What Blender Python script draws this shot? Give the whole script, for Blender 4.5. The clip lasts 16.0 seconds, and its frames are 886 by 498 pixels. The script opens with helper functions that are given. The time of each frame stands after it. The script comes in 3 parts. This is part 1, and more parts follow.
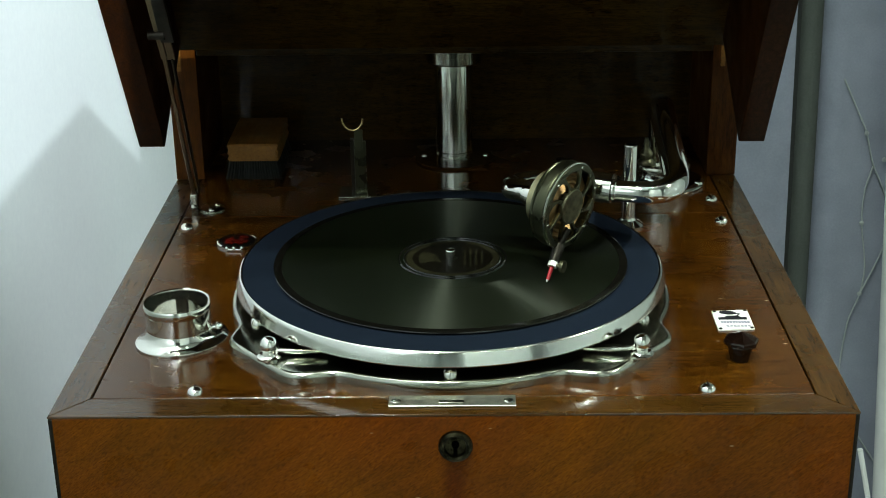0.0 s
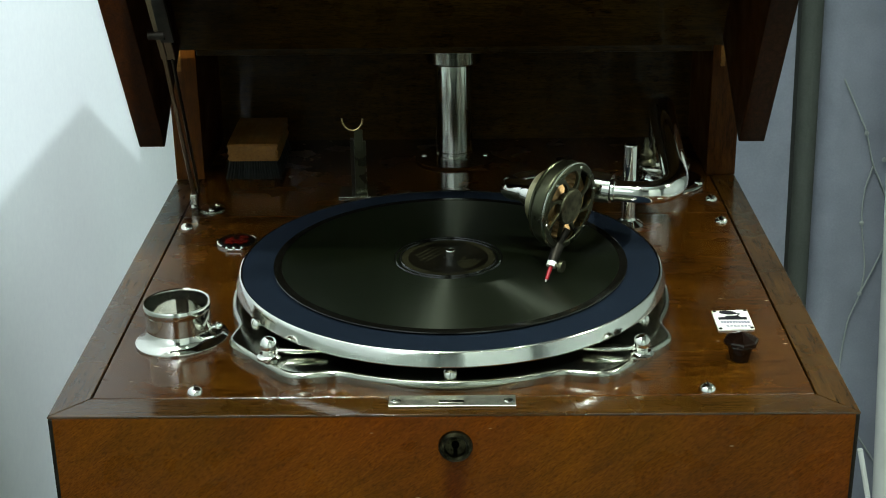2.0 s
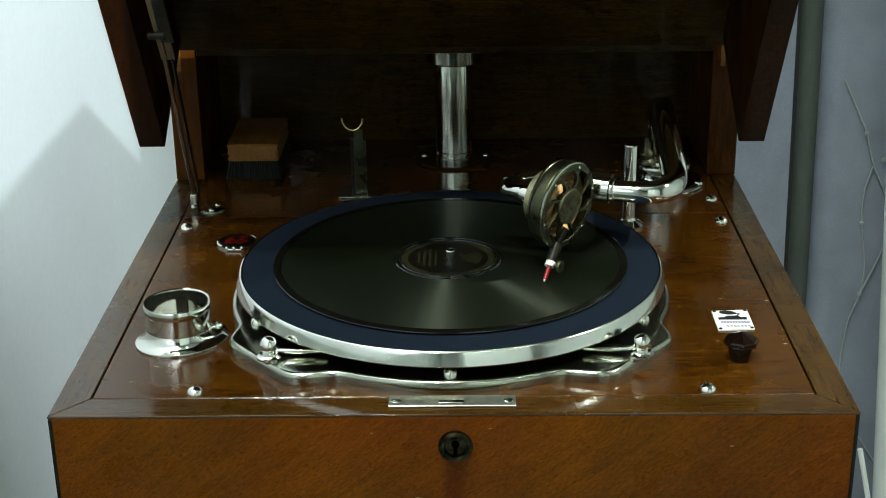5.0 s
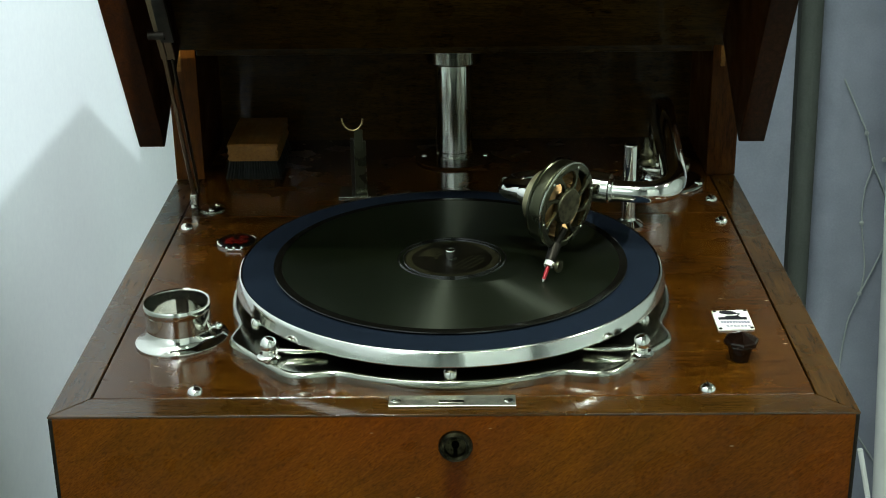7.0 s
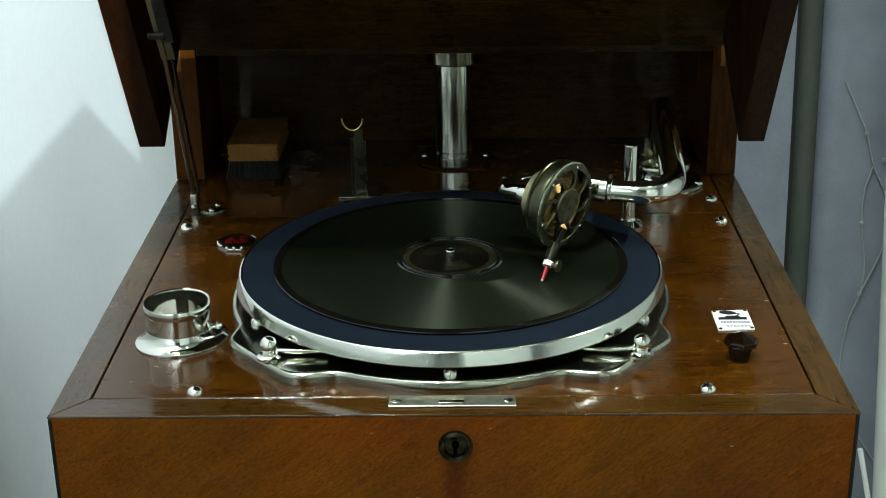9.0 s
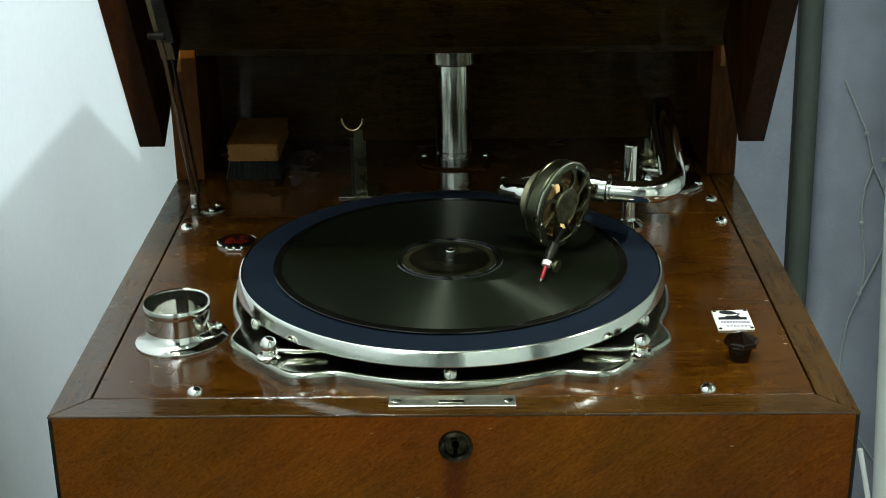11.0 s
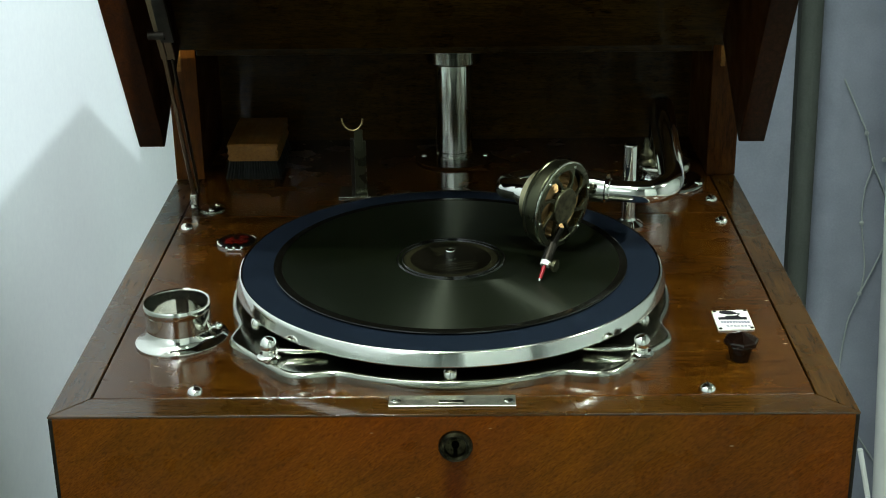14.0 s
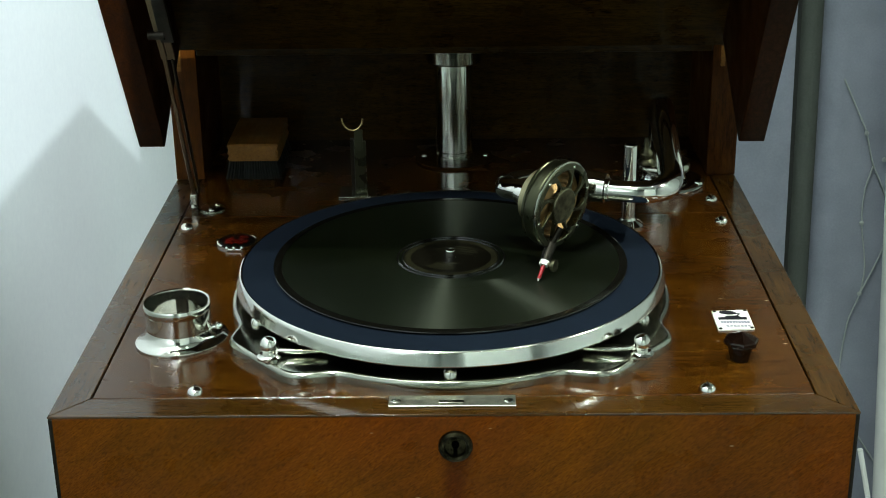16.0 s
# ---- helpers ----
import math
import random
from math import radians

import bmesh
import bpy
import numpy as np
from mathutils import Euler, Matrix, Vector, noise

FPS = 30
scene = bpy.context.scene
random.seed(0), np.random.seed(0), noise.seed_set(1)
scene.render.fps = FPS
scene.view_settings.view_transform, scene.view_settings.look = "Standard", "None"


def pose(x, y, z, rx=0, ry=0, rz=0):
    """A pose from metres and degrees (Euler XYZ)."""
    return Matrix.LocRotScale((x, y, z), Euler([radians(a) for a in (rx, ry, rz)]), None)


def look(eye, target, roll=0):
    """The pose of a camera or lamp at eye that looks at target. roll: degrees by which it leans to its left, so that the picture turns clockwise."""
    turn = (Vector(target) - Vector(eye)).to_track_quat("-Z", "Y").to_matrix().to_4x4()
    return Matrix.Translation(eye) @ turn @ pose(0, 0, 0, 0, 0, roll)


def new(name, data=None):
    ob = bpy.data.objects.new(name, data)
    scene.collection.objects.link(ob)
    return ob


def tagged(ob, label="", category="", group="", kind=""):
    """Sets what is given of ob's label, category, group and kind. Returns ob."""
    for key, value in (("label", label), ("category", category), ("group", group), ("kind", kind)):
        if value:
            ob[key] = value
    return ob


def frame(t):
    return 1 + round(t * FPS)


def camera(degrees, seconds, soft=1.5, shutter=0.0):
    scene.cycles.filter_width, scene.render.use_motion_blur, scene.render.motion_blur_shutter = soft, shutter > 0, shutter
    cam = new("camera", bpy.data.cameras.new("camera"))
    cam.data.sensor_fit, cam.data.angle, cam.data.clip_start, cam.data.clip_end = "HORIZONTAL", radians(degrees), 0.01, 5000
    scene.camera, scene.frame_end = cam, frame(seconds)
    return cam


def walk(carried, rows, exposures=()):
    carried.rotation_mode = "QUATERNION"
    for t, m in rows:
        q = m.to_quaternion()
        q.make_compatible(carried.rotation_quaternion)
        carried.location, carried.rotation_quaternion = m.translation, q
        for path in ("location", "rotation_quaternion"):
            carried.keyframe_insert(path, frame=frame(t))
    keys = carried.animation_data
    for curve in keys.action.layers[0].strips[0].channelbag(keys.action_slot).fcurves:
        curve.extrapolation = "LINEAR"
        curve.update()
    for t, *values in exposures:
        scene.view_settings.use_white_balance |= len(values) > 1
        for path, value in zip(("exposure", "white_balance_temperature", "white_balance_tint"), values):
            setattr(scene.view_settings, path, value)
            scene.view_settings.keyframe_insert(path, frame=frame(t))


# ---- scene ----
cam = camera(33.82, 16.0, soft=1.05, shutter=0.4)
D = 0.25          # height of the deck over the table
EYE = (0.00927, -0.78010, 0.42136 + D)
AIM = (-0.00656, 0.14762, 0.04841 + D)
walk(cam, [(0.0, look(EYE, AIM, -0.834)), (16.0, look(EYE, AIM, -0.834))], [(0.0, 0.12, 6500, 9), (16.0, 0.12, 6500, 9)])

# ---- light: ceiling lamps of the room, dim ambient ----
world = bpy.data.worlds.new("room_air")
world.use_nodes = True
world.node_tree.nodes["Background"].inputs[0].default_value = (0.75, 0.9, 1.0, 1)
world.node_tree.nodes["Background"].inputs[1].default_value = 0.015
scene.world = world


def lamp(place, aim, power, size, colour):
    data = bpy.data.lights.new("ceiling_lamp", "AREA")
    data.shape, data.size, data.energy, data.color = "DISK", size, power, colour
    ob = new("ceiling_lamp", data)
    ob.matrix_world = look(place, aim)
    return ob


WHITE = (0.91, 1.0, 0.90)
for lx, ly, power in ((-0.25, -0.38, 27), (-0.22, -0.90, 21), (-0.20, -1.45, 5), (0.40, -0.40, 2.0), (0.90, -0.38, 4.5)):
    lamp((lx, ly, 2.45), (lx, ly + 0.3, 0), power, 0.055, WHITE)


def spot(place, aim, power, wide, blend, size, colour):
    data = bpy.data.lights.new("wall_spot", "SPOT")
    data.energy, data.spot_size, data.spot_blend, data.shadow_soft_size, data.color = power, radians(wide), blend, size, colour
    new("wall_spot", data).matrix_world = look(place, aim)


# unseen spotlights added to light the side wall, one over the added low blocker
spot((0.754, -4.09, 1.75 + D), (-0.40, 0.20, 0.25 + D), 1300, 13, 0.9, 0.004, (0.92, 1.0, 1.07))
spot((-0.05, -0.60, 2.10 + D), (-0.58, 0.54, D), 890, 24, 0.8, 0.05, (0.93, 1.0, 1.03))
# ceiling spotlight on the right half of the deck
spot((1.60, 0.10, 1.80), (0.15, 0.18, D), 180, 15, 0.7, 0.025, WHITE)


# ---- materials ----
def base_material(name, colour, rough, metal=0.0):
    m = bpy.data.materials.new(name)
    m.use_nodes = True
    b = m.node_tree.nodes["Principled BSDF"]
    b.inputs["Base Color"].default_value = (*colour, 1)
    b.inputs["Roughness"].default_value = rough
    b.inputs["Metallic"].default_value = metal
    return m, m.node_tree.nodes, m.node_tree.links, b


def node(nodes, kind, **values):
    n = nodes.new(kind)
    for k, v in values.items():
        n.inputs[k].default_value = v
    return n


def ramp(nodes, links, source, stops):
    r = nodes.new("ShaderNodeValToRGB")
    e = r.color_ramp.elements
    while len(e) < len(stops):
        e.new(0.5)
    for el, (at, c) in zip(e, stops):
        el.position, el.color = at, (*c, 1) if len(c) == 3 else c
    links.new(source, r.inputs[0])
    return r.outputs[0]


def mixed(nodes, links, a, b, fac, mode="MIX"):
    m = nodes.new("ShaderNodeMix")
    m.data_type, m.blend_type = "RGBA", mode
    for value, sock in ((fac, m.inputs[0]), (a, m.inputs[6]), (b, m.inputs[7])):
        if isinstance(value, (float, int)):
            sock.default_value = value
        elif isinstance(value, tuple):
            sock.default_value = (*value, 1)
        else:
            links.new(value, sock)
    return m.outputs[2]


def span(nodes, links, source, low, high):
    m = node(nodes, "ShaderNodeMapRange")
    m.inputs[1].default_value, m.inputs[2].default_value = low, high
    links.new(source, m.inputs[0])
    return m.outputs[0]


def wood(name, dark, mid, light, grain=(4, 60, 60), rough=0.22, coat=0.6, figure=0.0, turn=0.0, spec=0.15, pore=0.85, specks=False, brushed=0.0):
    m, n, l, b = base_material(name, mid, rough)
    co = n.new("ShaderNodeTexCoord")
    mp = n.new("ShaderNodeMapping")
    mp.vector_type = "TEXTURE"
    mp.inputs["Scale"].default_value = tuple(1 / g for g in grain)
    mp.inputs["Rotation"].default_value = (0, radians(turn), 0)
    l.new(co.outputs["Object"], mp.inputs[0])
    fib = node(n, "ShaderNodeTexNoise", Scale=6.0, Detail=8.0, Roughness=0.65, Distortion=0.4)
    l.new(mp.outputs[0], fib.inputs["Vector"])
    big = node(n, "ShaderNodeTexNoise", Scale=9.0, Detail=3.0)
    l.new(co.outputs["Object"], big.inputs["Vector"])
    pores = node(n, "ShaderNodeTexNoise", Scale=28.0, Detail=3.0, Roughness=0.7)
    l.new(mp.outputs[0], pores.inputs["Vector"])
    c1 = ramp(n, l, fib.outputs[0], [(0.3, dark), (0.52, mid), (0.75, light)])
    c2 = mixed(n, l, c1, ramp(n, l, big.outputs[0], [(0.3, (0.55, 0.5, 0.45)), (0.7, (1.25, 1.2, 1.1))]), 0.8, "MULTIPLY")
    c3 = mixed(n, l, c2, ramp(n, l, pores.outputs[0], [(0.40, (0.16, 0.14, 0.12)), (0.49, (1, 1, 1))]), pore, "MULTIPLY")
    if figure:
        mf = n.new("ShaderNodeMapping")
        mf.vector_type = "TEXTURE"
        mf.inputs["Scale"].default_value = (1 / 55, 1 / 55, 1 / 7)
        mf.inputs["Rotation"].default_value = (0, radians(52), 0)
        l.new(co.outputs["Object"], mf.inputs[0])
        fig = node(n, "ShaderNodeTexNoise", Scale=2.2, Detail=4.0, Distortion=1.0)
        l.new(mf.outputs[0], fig.inputs["Vector"])
        c3 = mixed(n, l, c3, ramp(n, l, fig.outputs[0], [(0.35, (0.62, 0.58, 0.5)), (0.65, (1.3, 1.25, 1.15))]), figure, "MULTIPLY")
    if figure:
        fleck = node(n, "ShaderNodeTexNoise", Scale=11.0, Detail=5.0, Roughness=0.7)
        mk = n.new("ShaderNodeMapping")
        mk.vector_type = "TEXTURE"
        mk.inputs["Scale"].default_value = (1 / 26, 1 / 26, 1 / 110)
        mk.inputs["Rotation"].default_value = (0, radians(-38), 0)
        l.new(co.outputs["Object"], mk.inputs[0])
        l.new(mk.outputs[0], fleck.inputs["Vector"])
        c3 = mixed(n, l, c3, ramp(n, l, fleck.outputs[0], [(0.34, (0.52, 0.40, 0.36)), (0.50, (1.0, 1.0, 1.0)), (0.68, (1.32, 1.42, 1.6))]), 0.9, "MULTIPLY")
        drift = node(n, "ShaderNodeTexNoise", Scale=5.5, Detail=2.0)
        l.new(co.outputs["Object"], drift.inputs["Vector"])
        c3 = mixed(n, l, c3, ramp(n, l, drift.outputs[0], [(0.36, (1.08, 0.80, 0.70)), (0.64, (0.94, 1.0, 0.95))]), 0.9, "MULTIPLY")
        axes = n.new("ShaderNodeSeparateXYZ")
        l.new(co.outputs["Object"], axes.inputs[0])
        wobble = node(n, "ShaderNodeTexNoise", Scale=70.0, Detail=3.0)
        l.new(co.outputs["Object"], wobble.inputs["Vector"])
        off = n.new("ShaderNodeMath")
        off.operation = "MULTIPLY_ADD"
        l.new(wobble.outputs[0], off.inputs[0])
        off.inputs[1].default_value = 0.006
        l.new(axes.outputs[0], off.inputs[2])
        across = ramp(n, l, span(n, l, off.outputs[0], -0.006, 0.014), [(0.10, (0.0,) * 3), (0.35, (1.0,) * 3), (0.65, (1.0,) * 3), (0.92, (0.0,) * 3)])
        down = ramp(n, l, span(n, l, axes.outputs[2], D - 0.070, D - 0.030), [(0.0, (1.0,) * 3), (0.75, (0.8,) * 3), (1.0, (0.0,) * 3)])
        c3 = mixed(n, l, c3, mixed(n, l, (1.0, 1.0, 1.0), mixed(n, l, (1.0, 1.0, 1.0), (0.62, 0.44, 0.40), across), down), 1.0, "MULTIPLY")
    if specks:
        marks = node(n, "ShaderNodeTexVoronoi", Scale=85.0, Randomness=1.0)
        ms = n.new("ShaderNodeMapping")
        ms.inputs["Scale"].default_value = (0.32, 1.0, 1.0)
        l.new(co.outputs["Object"], ms.inputs[0])
        l.new(ms.outputs[0], marks.inputs["Vector"])
        c3 = mixed(n, l, c3, (0.55, 0.52, 0.42), ramp(n, l, marks.outputs["Distance"], [(0.0, (0.85,) * 3), (0.055, (0.0,) * 3)]))
    l.new(c3, b.inputs["Base Color"])
    smear = node(n, "ShaderNodeTexNoise", Scale=30.0, Detail=4.0)
    l.new(co.outputs["Object"], smear.inputs["Vector"])
    l.new(ramp(n, l, smear.outputs[0], [(0.3, (rough * 0.7,) * 3), (0.7, (rough * 1.5,) * 3)]), b.inputs["Roughness"])
    b.inputs["Coat Weight"].default_value = coat
    b.inputs["Coat Roughness"].default_value = 0.045
    b.inputs["Coat IOR"].default_value = 1.6
    b.inputs["Specular IOR Level"].default_value = spec
    bump = node(n, "ShaderNodeBump", Strength=0.10, Distance=0.001)
    l.new(fib.outputs[0], bump.inputs["Height"])
    l.new(bump.outputs[0], b.inputs["Normal"])
    if brushed:
        ripple = node(n, "ShaderNodeBump", Strength=brushed, Distance=0.0004)
        both = n.new("ShaderNodeMath")
        both.operation = "ADD"
        l.new(fib.outputs[0], both.inputs[0])
        l.new(pores.outputs[0], both.inputs[1])
        l.new(both.outputs[0], ripple.inputs["Height"])
        l.new(ripple.outputs[0], b.inputs["Coat Normal"])
    return m


def metal(name, colour, rough, stain=0.25, scale=60.0):
    m, n, l, b = base_material(name, colour, rough, 1.0)
    co = n.new("ShaderNodeTexCoord")
    a = node(n, "ShaderNodeTexNoise", Scale=scale, Detail=5.0)
    l.new(co.outputs["Object"], a.inputs["Vector"])
    l.new(ramp(n, l, a.outputs[0], [(0.35, tuple(c * (1 - stain) for c in colour)), (0.6, colour)]), b.inputs["Base Color"])
    s = node(n, "ShaderNodeTexNoise", Scale=scale * 4, Detail=4.0)
    l.new(co.outputs["Object"], s.inputs["Vector"])
    l.new(ramp(n, l, s.outputs[0], [(0.3, (rough * 0.8,) * 3), (0.75, (rough * 1.25,) * 3)]), b.inputs["Roughness"])
    return m


def speckled(name, c1, c2, rough, scale, bump_by=0.0, metallic=0.0, sheen=0.0, spec=0.5, drift=0.7):
    m, n, l, b = base_material(name, c1, rough, metallic)
    co = n.new("ShaderNodeTexCoord")
    a = node(n, "ShaderNodeTexNoise", Scale=scale, Detail=6.0, Roughness=0.65)
    l.new(co.outputs["Object"], a.inputs["Vector"])
    g = node(n, "ShaderNodeTexNoise", Scale=scale * 0.06, Detail=3.0)
    l.new(co.outputs["Object"], g.inputs["Vector"])
    fine = ramp(n, l, a.outputs[0], [(0.3, c1), (0.7, c2)])
    l.new(mixed(n, l, fine, ramp(n, l, g.outputs[0], [(0.3, (0.85, 0.85, 0.85)), (0.7, (1.1, 1.1, 1.1))]), drift, "MULTIPLY"), b.inputs["Base Color"])
    if bump_by:
        bp = node(n, "ShaderNodeBump", Strength=bump_by, Distance=0.001)
        l.new(a.outputs[0], bp.inputs["Height"])
        l.new(bp.outputs[0], b.inputs["Normal"])
    b.inputs["Sheen Weight"].default_value = sheen
    b.inputs["Specular IOR Level"].default_value = spec
    return m


def shellac():
    m, n, l, b = base_material("black_shellac", (0.0026, 0.0037, 0.0017), 0.33)
    b.inputs["Anisotropic"].default_value = 0.96
    tan = n.new("ShaderNodeTangent")
    tan.direction_type, tan.axis = "RADIAL", "Z"
    l.new(tan.outputs[0], b.inputs["Tangent"])
    b.inputs["IOR"].default_value = 1.49
    b.inputs["Specular Tint"].default_value = (0.9, 1.0, 0.78, 1)
    b.inputs["Anisotropic Rotation"].default_value = 0.25
    return m


DECK = wood("varnished_deck_wood", (0.015, 0.0043, 0.0004), (0.057, 0.0198, 0.0013), (0.094, 0.0375, 0.0034), grain=(6, 58, 60), coat=0.75, spec=0.05, pore=0.75, brushed=0.09, specks=True)
RAIL = wood("varnished_rail_wood", (0.020, 0.0078, 0.0010), (0.044, 0.0190, 0.0024), (0.072, 0.034, 0.005), rough=0.28, coat=0.85, spec=0.05, pore=0.4, brushed=0.04)
RAIL_Y = wood("varnished_side_rail_wood", (0.020, 0.0078, 0.0010), (0.044, 0.0190, 0.0024), (0.072, 0.034, 0.005), grain=(60, 4, 60), rough=0.28, coat=0.85, spec=0.05, pore=0.4, brushed=0.04)
POSTWOOD = wood("warm_post_wood", (0.022, 0.0060, 0.0005), (0.047, 0.0150, 0.0014), (0.066, 0.0230, 0.0026), grain=(40, 40, 5), pore=0.5, rough=0.4, coat=0.04, spec=0.05)
FRONT = wood("figured_front_wood", (0.104, 0.0325, 0.0013), (0.130, 0.0430, 0.0018), (0.154, 0.054, 0.0026), grain=(14, 90, 90), figure=0.35, turn=-36, pore=0.35, specks=True, rough=0.3, coat=0.05, spec=0.06)
DARKWOOD = wood("dark_interior_wood", (0.014, 0.0074, 0.0010), (0.035, 0.0182, 0.0025), (0.060, 0.033, 0.0050), grain=(5, 40, 40), rough=0.3, coat=0.11, spec=0.06)
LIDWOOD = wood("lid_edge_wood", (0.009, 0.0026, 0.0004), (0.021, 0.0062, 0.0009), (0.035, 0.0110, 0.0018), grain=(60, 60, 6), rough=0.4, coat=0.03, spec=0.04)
BRUSHWOOD = wood("pale_brush_wood", (0.105, 0.045, 0.006), (0.160, 0.072, 0.011), (0.20, 0.098, 0.018), grain=(60, 8, 60), rough=0.45, coat=0.1, pore=0.3)
NICKEL = metal("polished_nickel", (0.86, 0.85, 0.78), 0.07, 0.12)
RIMMETAL = metal("brushed_rim_nickel", (0.90, 0.90, 0.83), 0.11, 0.1, 30)
WORN = metal("worn_nickel", (0.48, 0.49, 0.41), 0.17, 0.2, 30)
SATIN = metal("satin_nickel", (0.52, 0.52, 0.44), 0.36, 0.3, 150)
BRASS = metal("aged_brass", (0.60, 0.45, 0.20), 0.24, 0.45, 80)
LACQUER = speckled("brown_lacquered_metal", (0.022, 0.0095, 0.002), (0.034, 0.015, 0.003), 0.2, 120, 0, 0, 0, 0.2)
PIPEMETAL = metal("soft_polished_nickel", (0.76, 0.79, 0.68), 0.16, 0.02, 12)
STAYMETAL = metal("dull_brown_metal", (0.17, 0.125, 0.075), 0.34, 0.05, 40)
DIAPH = metal("dark_diaphragm_bronze", (0.32, 0.20, 0.09), 0.44, 0.2, 120)
GUNMETAL = metal("tarnished_gunmetal", (0.075, 0.078, 0.047), 0.30, 0.25, 25)
PEWTER = metal("mottled_pewter", (0.145, 0.14, 0.085), 0.36, 0.6, 240)
COLLAR = metal("dull_pale_brass", (0.42, 0.39, 0.24), 0.36, 0.3, 60)
IRON = metal("dark_iron", (0.035, 0.032, 0.026), 0.4, 0.4, 90)
FELT = speckled("blue_felt", (0.0014, 0.0042, 0.0092), (0.0027, 0.0066, 0.0140), 0.95, 900, 0.3, 0, 0.0, 0.12)
SHELLAC = shellac()
LABELDARK = speckled("dark_record_label", (0.0018, 0.0016, 0.0009), (0.0040, 0.0034, 0.0020), 0.35, 300, 0.05, 0, 0, 0.05)
GLOSSBLACK = speckled("glossy_black_shellac", (0.003, 0.003, 0.0025), (0.004, 0.004, 0.003), 0.12, 300)
LABELGOLD = speckled("faded_gilt_print", (0.012, 0.011, 0.0045), (0.006, 0.0058, 0.0026), 0.5, 200, 0, 0, 0, 0.1)
VOIDBLACK = speckled("unlit_black", (0.0006, 0.0006, 0.0006), (0.001, 0.001, 0.001), 0.9, 300, 0, 0, 0, 0.0)
KEYBLACK = metal("blackened_brass", (0.040, 0.036, 0.020), 0.32, 0.8, 220)
BAKELITE = speckled("brown_bakelite", (0.0035, 0.0016, 0.0010), (0.007, 0.0032, 0.0020), 0.09, 150, 0, 0, 0, 0.5)
ENAMEL = speckled("white_enamel", (0.74, 0.76, 0.70), (0.80, 0.81, 0.76), 0.3, 120)
INK = speckled("black_ink", (0.008, 0.008, 0.010), (0.016, 0.016, 0.02), 0.6, 200, 0, 0, 0, 0.1)
GREYINK = speckled("grey_ink", (0.20, 0.20, 0.25), (0.27, 0.27, 0.32), 0.6, 200, 0, 0, 0, 0.1)
REDGLASS = speckled("red_lacquer", (0.13, 0.006, 0.003), (0.03, 0.002, 0.0015), 0.12, 120)
REDNEEDLE = speckled("red_needle_paint", (0.32, 0.008, 0.016), (0.27, 0.007, 0.013), 0.3, 300)
BRISTLE = speckled("black_bristle", (0.004, 0.005, 0.004), (0.014, 0.015, 0.013), 0.7, 500, 0.4, 0, 0, 0.1)
WALLWHITE = speckled("white_wall_paint", (0.72, 0.79, 0.80), (0.76, 0.83, 0.83), 0.6, 160, 0.015, drift=0.12)
WALLGREY = speckled("grey_wall_paint", (0.22, 0.24, 0.23), (0.26, 0.28, 0.27), 0.7, 120, 0.06)
SCREENBLUE = speckled("blue_grey_cloth", (0.172, 0.190, 0.238), (0.202, 0.220, 0.270), 0.75, 300, 0.1)
SCREENSHADED = speckled("shaded_grey_green_cloth", (0.050, 0.060, 0.051), (0.063, 0.074, 0.064), 0.8, 300, 0.1)
DARKGAP = speckled("dark_gap_shade", (0.010, 0.013, 0.011), (0.018, 0.02, 0.018), 0.6, 200)
VINE = speckled("pale_thread", (0.24, 0.27, 0.28), (0.30, 0.33, 0.31), 0.6, 200)
FLOORMAT = speckled("pale_floor", (0.68, 0.69, 0.66), (0.75, 0.75, 0.71), 0.4, 60)
PLASTER = speckled("ceiling_paint", (0.20, 0.21, 0.20), (0.24, 0.25, 0.24), 0.8, 80)
WHITETRIM = speckled("white_gloss_trim", (0.74, 0.76, 0.74), (0.80, 0.81, 0.79), 0.25, 60)

# ---- mesh helpers; heights are over the deck ----
ORIGIN = {}


def part(name, bm, material, parent=None, label="", origin=(0, 0, -D), smooth=True):
    me = bpy.data.meshes.new(name)
    o = Vector(origin) + Vector((0, 0, D))
    bmesh.ops.translate(bm, verts=bm.verts, vec=Vector((0, 0, D)) - o)
    bmesh.ops.recalc_face_normals(bm, faces=bm.faces)
    bm.to_mesh(me)
    bm.free()
    me.materials.append(material)
    if smooth:
        for f in me.polygons:
            f.use_smooth = True
        me.set_sharp_from_angle(angle=radians(38))
    ob = new(name, me)
    if smooth:
        flat = ob.modifiers.new("flat_faces", "WEIGHTED_NORMAL")
        flat.keep_sharp = True
    ORIGIN[ob] = o
    if parent:
        ob.parent = parent
        ob.location = o - ORIGIN[parent]
    else:
        ob.location = o
    if label:
        ob["label"] = label
    return ob


def empty(name, place=(0, 0, -D)):
    ob = new(name)
    ORIGIN[ob] = Vector(place) + Vector((0, 0, D))
    ob.location = ORIGIN[ob]
    return ob


def box(x0, x1, y0, y1, z0, z1, bevel=0.0, seg=2):
    bm = bmesh.new()
    bmesh.ops.create_cube(bm, size=1)
    for v in bm.verts:
        v.co = Vector((x0 if v.co.x < 0 else x1, y0 if v.co.y < 0 else y1, z0 if v.co.z < 0 else z1))
    if bevel:
        bmesh.ops.bevel(bm, geom=bm.edges[:], offset=bevel, segments=seg, profile=0.5, affect="EDGES")
    return bm


def join(bms):
    out = bmesh.new()
    for b in bms:
        me = bpy.data.meshes.new("tmp")
        b.to_mesh(me)
        b.free()
        out.from_mesh(me)
        bpy.data.meshes.remove(me)
    return out


